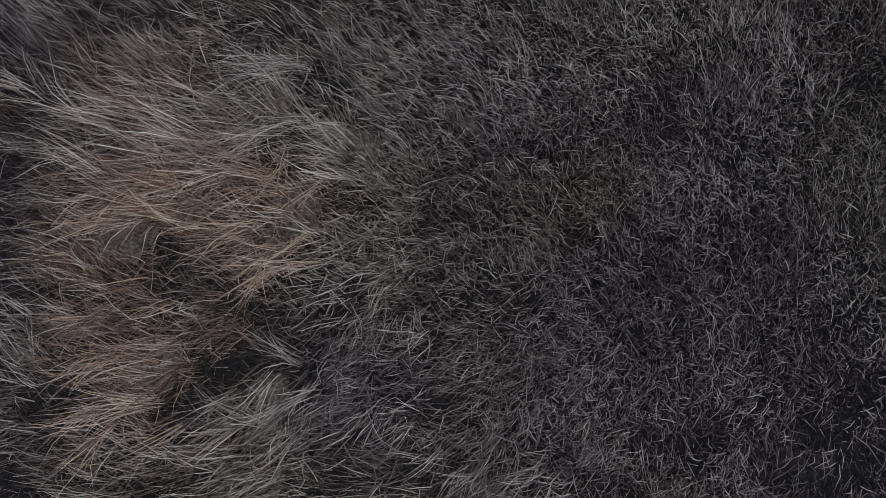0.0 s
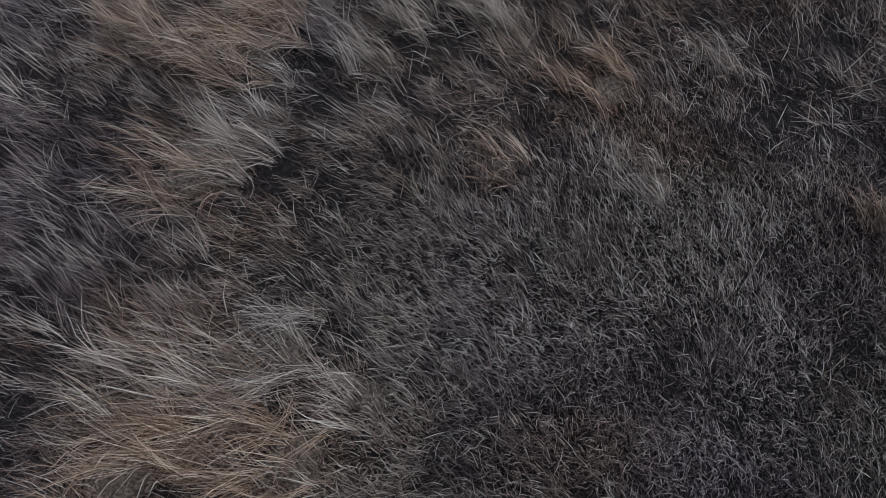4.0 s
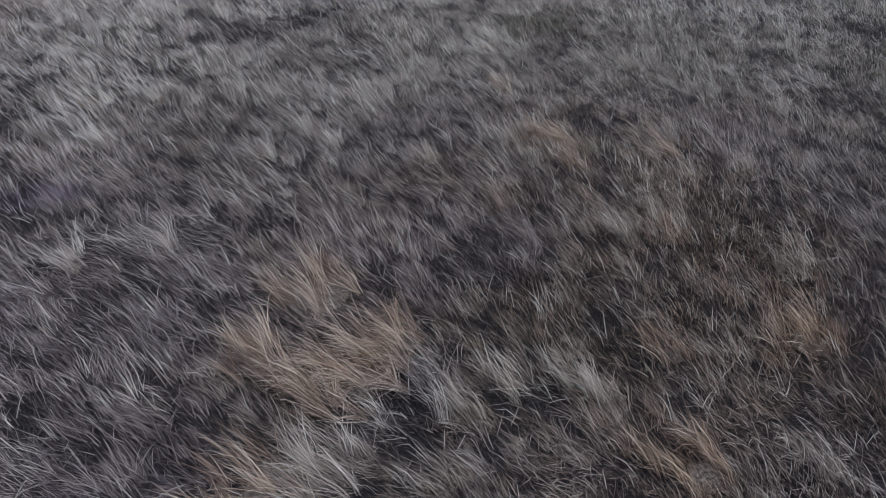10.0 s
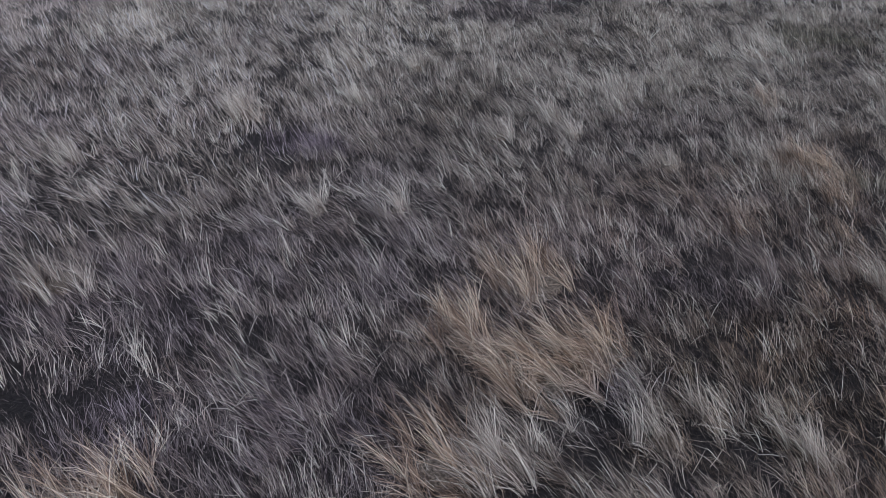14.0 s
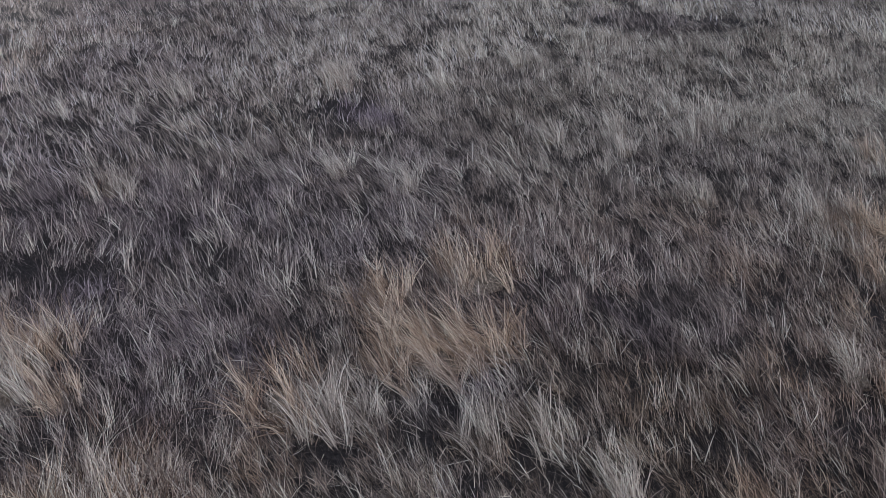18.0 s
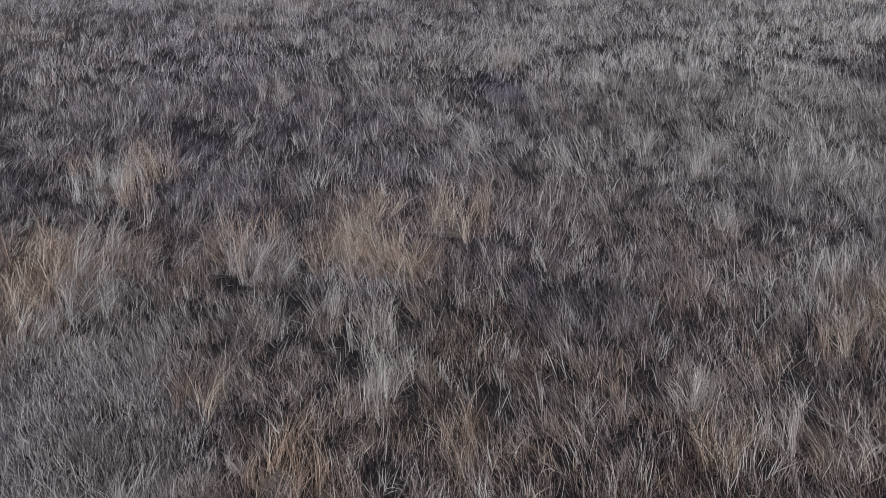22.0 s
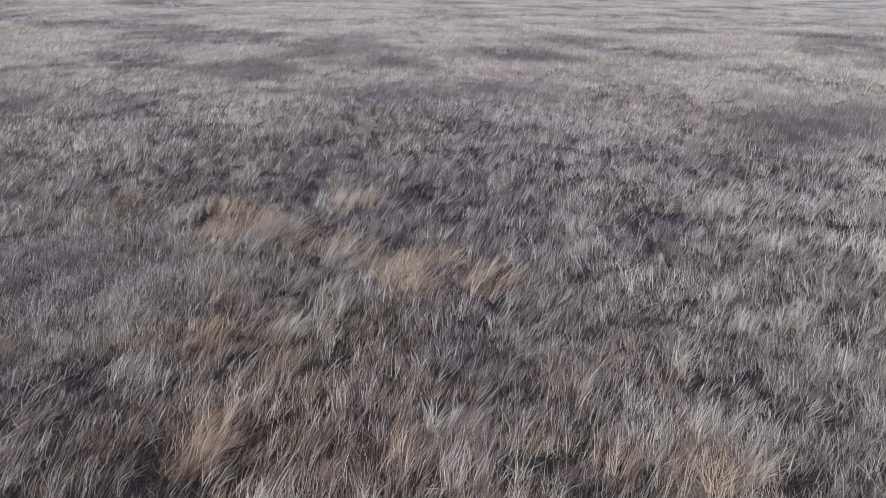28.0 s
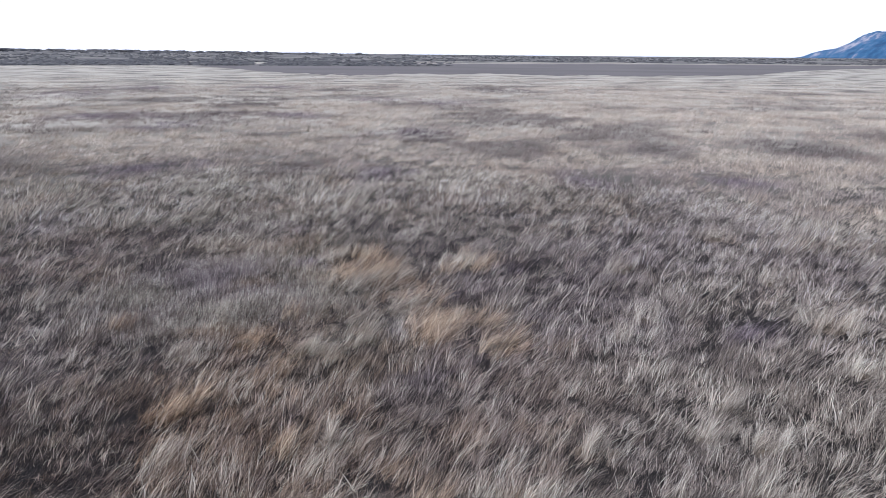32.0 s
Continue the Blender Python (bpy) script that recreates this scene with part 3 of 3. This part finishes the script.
tussock(-1.6, 0.45, 0.28, 0.42, "rust", 480, 10, 0.6, RUSTY)
tussock(-1.02, 0.08, 0.18, 0.38, "pale", 260, 20, 0.6, STRAW)
tussock(-0.2, 4.1, 0.34, 0.46, "rust", 1300, 0, 0.75, RUSTY)
tussock(0.1, 4.45, 0.28, 0.44, "rust", 900, 15, 0.7, RUSTY)
tussock(-0.46, 5.24, 0.30, 0.46, "rust", 600, -10, 0.6, RUSTY)
tussock(-0.52, 3.22, 0.26, 0.48, "pale", 620, -15, 0.7, STRAW)
tussock(-0.88, 3.05, 0.28, 0.45, "rust", 520, 0, 0.6, RUSTY)
tussock(-2.95, 2.25, 0.30, 0.46, "rust", 620, 0, 0.6, RUSTY)
tussock(-2.8, 1.84, 0.30, 0.46, "pale", 560, 0, 0.6, STRAW)
tussock(-4.75, 8.05, 0.26, 0.44, "pale", 620, 20, 0.4, STRAW)
tussock(-4.75, 4.26, 0.26, 0.44, "pale", 420, 10, 0.4, STRAW)
tussock(2.55, 8.15, 0.34, 0.46, "rust", 560, 0, 0.75, RUSTY)
tussock(3.8, 7.9, 0.32, 0.46, "rust", 520, 0, 0.7, RUSTY)
tussock(2.3, 12.2, 0.40, 0.46, "pale", 460, 0, 0.8, STRAW)
tussock(3.65, 4.1, 0.26, 0.44, "rust", 480, 0, 0.6, RUSTY)
tussock(2.1, 2.85, 0.22, 0.40, "rust", 320, 0, 0.5, RUSTY)
tussock(-1, 4.36, 0.26, 0.46, "rust", 460, -10, 0.7, RUSTY)
tussock(-8.4, 4.1, 0.34, 0.44, "pale", 420, 0, 0.4, STRAW)
tussock(-4, 10.4, 0.36, 0.44, "pale", 420, 0, 0.6, STRAW)
TUFT_PALE, TUFT_RUST = "small upright tuft of pale dry grass", "small upright tuft of rust-tinged grass"
for x, y, kind in [
        (3.05, 6.30, "pale"), (1.90, 8.15, "pale"), (-0.70, 8.97, "pale"), (2.20, 8.45, "pale"), (3.05, 2.80, "pale"), (2.10, 2.00, "pale"),
        (2.62, 7.45, "rust"), (2.67, 5.86, "pale"), (-1.34, 8.21, "pale"), (-0.42, 8.46, "pale"), (3.34, 1.23, "rust"), (2.38, 4.06, "rust"),
        (3.07, 5.78, "rust"), (-2.30, 2.10, "rust"), (-2.95, 6.00, "pale"), (0.14, 9.32, "pale"), (2.15, 10.0, "rust"), (-2.97, 10.27, "pale"),
        (0.95, 3.88, "pale"), (1.61, 3.70, "pale"), (1.16, 2.46, "rust"), (0.75, 7.77, "pale"), (-2.11, 6.16, "pale"), (0.59, 3.62, "pale"),
        (-1.17, 1.20, "rust"), (-3.45, 8.95, "pale"), (4.10, 5.10, "pale"), (4.60, 7.10, "pale"), (-6.20, 6.40, "pale"), (-3.20, 1.55, "rust")]:
    tussock(x, y, 0.15, 0.36, kind, 300, 0, 0.35, TUFT_RUST if kind == "rust" else TUFT_PALE)


# ------------------------------------------------------------ the distance
def bearing(deg, dist):
    """A place by its bearing, counted leftward from north, and its distance from the middle of the meadow."""
    return 6.5 - dist * math.sin(radians(deg)), 10.0 + dist * math.cos(radians(deg))


def strip(name, last, near_edge, far_edge, mat, z, label, category):
    """A flat strip of ground between two edges, each a function of the bearing, from 78 degrees to a last bearing."""
    verts, faces = [], []
    degs = np.arange(78, last + 0.01, 0.5)
    for d in degs:
        for r in (near_edge(d), max(far_edge(d), near_edge(d) + 2)):
            x, y = bearing(d, r)
            verts.append((x, y, z))
    for i in range(len(degs) - 1):
        faces.append((2 * i, 2 * i + 2, 2 * i + 3, 2 * i + 1))
    tagged(mesh_object(name, verts, faces, mat), label, category, kind="structure")


def flat_near(d):
    return float(np.interp(d, [78, 100, 106, 111, 115, 120, 127, 137, 148, 154, 158], [395, 385, 350, 270, 180, 157, 150, 156, 138, 180, 240])) + 4 * math.sin(d * 0.9) + 3 * math.sin(d * 2.7) + 2 * math.sin(d * 6.1)


def flat_far(d):
    return float(np.interp(d, [78, 100, 112, 120, 138, 146, 153, 158], [430, 440, 380, 372, 320, 312, 278, 245])) + 6 * math.sin(d * 0.5 + 1) + 4 * math.sin(d * 2.1)


strip("ground_mudflat", 158, flat_near, flat_far, MUD, 0.03, "dark grey flat of bare marsh beyond the grass", "mudflat")
strip("ground_sandbar", 147, lambda d: flat_far(d) + 12 + 8 * math.sin(d * 1.3), lambda d: flat_far(d) + 12 + 8 * math.sin(d * 1.3) + (62 + 24 * math.sin(d * 0.8 + 2)) * min(1, max(0, 148 - d) / 14), SAND, 0.04, "pale sandy bar behind the dark flat", "sandbar")


def lump(verts, faces, r, x, y, w, h, k=5):
    b = len(verts)
    z = float(rise(x, y))
    for f, hh in ((1.0, 0.0), (0.8, 0.7)):
        for q in range(k):
            t = 2 * math.pi * q / k
            f2 = f * r.uniform(0.7, 1.25)
            verts.append((x + w * f2 * math.cos(t), y + w * f2 * math.sin(t), z + h * hh * r.uniform(0.8, 1.2)))
    verts.append((x, y, z + h))
    for q in range(k):
        p, p1 = b + q, b + (q + 1) % k
        faces.append((p, p1, p1 + k, p + k))
        faces.append((p + k, p1 + k, b + 2 * k))


def brush(name, count, right, left, near, far, height, width, gap, seed, label):
    """A belt of low shrubs between two bearings and two distances."""
    r = np.random.default_rng(seed)
    verts, faces = [], []
    for _ in range(count):
        d = r.uniform(right, left)
        dist = near * (far / near) ** r.random()
        thin = max(0.0, 1 - (d - right) / 14) if right > 100 else 0.0
        if lumps(N6, np.array(d * 1.0), np.array(dist / 45), 2.0) < gap or r.random() < thin:
            continue
        x, y = bearing(d, dist)
        lump(verts, faces, r, x, y, r.uniform(0.6, 1.6) * width, r.uniform(0.4, 1.3) * height)
    tagged(mesh_object(name, verts, faces, BRUSH), label, "brush", kind="stuff")


brush("far_brush", 5600, 138, 180, 248, 400, 0.5, 1.0, 0.18, 5, "belt of low dark shrubs at the edge of the grass")
brush("far_brush", 5000, 76, 180, 440, 900, 0.6, 1.5, 0.42, 6, "scattered low dark shrubs on the scrubland")
brush("far_brush", 2600, 76, 180, 900, 2600, 1.2, 2.6, 0.40, 7, "distant belts of shrubs along the horizon")
brush("far_trees", 420, 144, 180, 1200, 2000, 3.2, 9.0, 0.42, 8, "far clumps of trees on the horizon")


def mountains():
    """A long ridge with a steep end far off beyond the flats, and a lower spur before it."""
    at = [62, 88.4, 94.9, 97.9, 99.7, 100.7, 103.4, 104.5, 106.4, 107.9, 108.9, 109.6, 110.2, 110.9, 111.1, 112, 112.6, 113.2, 113.7]
    high = [170, 165, 152, 146, 140, 155, 161, 149, 130, 132, 127, 114, 82, 54, 47, 36, 23, 5, 0]
    nr = 30
    for name, A, near, far, label in (("mountain_ridge", np.arange(62, 113.8, 0.13), 3550, 4200, "hazy blue mountain ridge with patches of snow"),
                                      ("mountain_spur", np.arange(62, 104.4, 0.13), 3150, 3560, "lower mauve spur in front of the blue ridge")):
        verts, faces, slope = [], [], []
        for d in A:
            crest = float(np.interp(d, at, high))
            crest *= 1 + 0.06 * noise.noise(Vector((d * 1.4, 0, 0))) + 0.04 * noise.noise(Vector((d * 3.7, 4, 0))) + 0.015 * noise.noise(Vector((d * 9.0, 8, 0)))
            if name == "mountain_spur":
                crest = 112 * min(1, max(0, 104.4 - d) / 6.5) ** 0.8 * (0.9 + 0.1 * math.sin(d * 1.1))
            for k in range(nr):
                g = k / (nr - 1)
                x, y = bearing(d, near + (far - near) * g)
                rough = noise.fractal(Vector((x / 240, y / 240, 3.0)), 0.9, 2.1, 6)
                gully = abs(noise.noise(Vector((d * 1.3, g * 1.2, 7.0))))
                h = crest * g ** 0.85 * (1 - 0.35 * gully * (1 - g)) + rough * 0.12 * crest * (1 - 0.75 * g)
                verts.append((x, y, max(h, -1) if k else -2))
                slope.append((d * 62 + h * 0.9, h * 0.75, 0))
        for i in range(len(A) - 1):
            for k in range(nr - 1):
                a = i * nr + k
                faces.append((a, a + nr, a + nr + 1, a + 1))
        ob = tagged(mesh_object(name, verts, faces, HAZED_ROCK if name == "mountain_ridge" else HAZED_SPUR, False), label, "mountain", kind="structure")
        ob.data.attributes.new("slope", "FLOAT_VECTOR", "POINT").data.foreach_set("vector", np.array(slope, np.float32).ravel())


mountains()


# ------------------------------------------------------------ lone shrubs on the open marsh
def shrub(deg, dist, radius, height, seed):
    r = np.random.default_rng(seed)
    x, y = bearing(deg, dist)
    foot = tagged(new("shrub"), "lone dark leafless shrub standing on the open marsh", "shrub", "lone shrubs")
    foot.location = (x, y, 0)
    bm = bmesh.new()
    for k in range(7):
        t = r.uniform(0, 2 * math.pi)
        tip = Vector((radius * 0.6 * math.cos(t), radius * 0.6 * math.sin(t), height * r.uniform(0.6, 0.9)))
        side = Vector((-math.sin(t), math.cos(t), 0)) * 0.03
        out = Vector((math.cos(t), math.sin(t), 0)) * 0.03
        low = [bm.verts.new(v) for v in (side, -side, out)]
        top = bm.verts.new(tip)
        for i in range(3):
            bm.faces.new((low[i], low[(i + 1) % 3], top))
    me = bpy.data.meshes.new("stems")
    bm.to_mesh(me)
    bm.free()
    me.materials.append(BRUSH)
    stems = new("stem", me)
    stems.parent = foot
    verts, faces = [], []
    for _ in range(500):
        v = Vector(r.normal(0, 1, 3)).normalized() * r.uniform(0.4, 1.0) ** 0.5
        c = Vector((v.x * radius, v.y * radius, height * (0.55 + 0.45 * v.z)))
        a, b = Vector(r.normal(0, 0.07, 3)), Vector(r.normal(0, 0.07, 3))
        i = len(verts)
        verts += [c, c + a, c + a + b, c + b]
        faces.append((i, i + 1, i + 2, i + 3))
    crown = mesh_object("crown", verts, faces, BRUSH)
    crown.parent = foot


for deg, dist, radius, height, seed in [(92.8, 138, 0.95, 0.8, 1), (91.7, 140, 0.8, 0.3, 2)]:
    shrub(deg, dist, radius, height, seed)
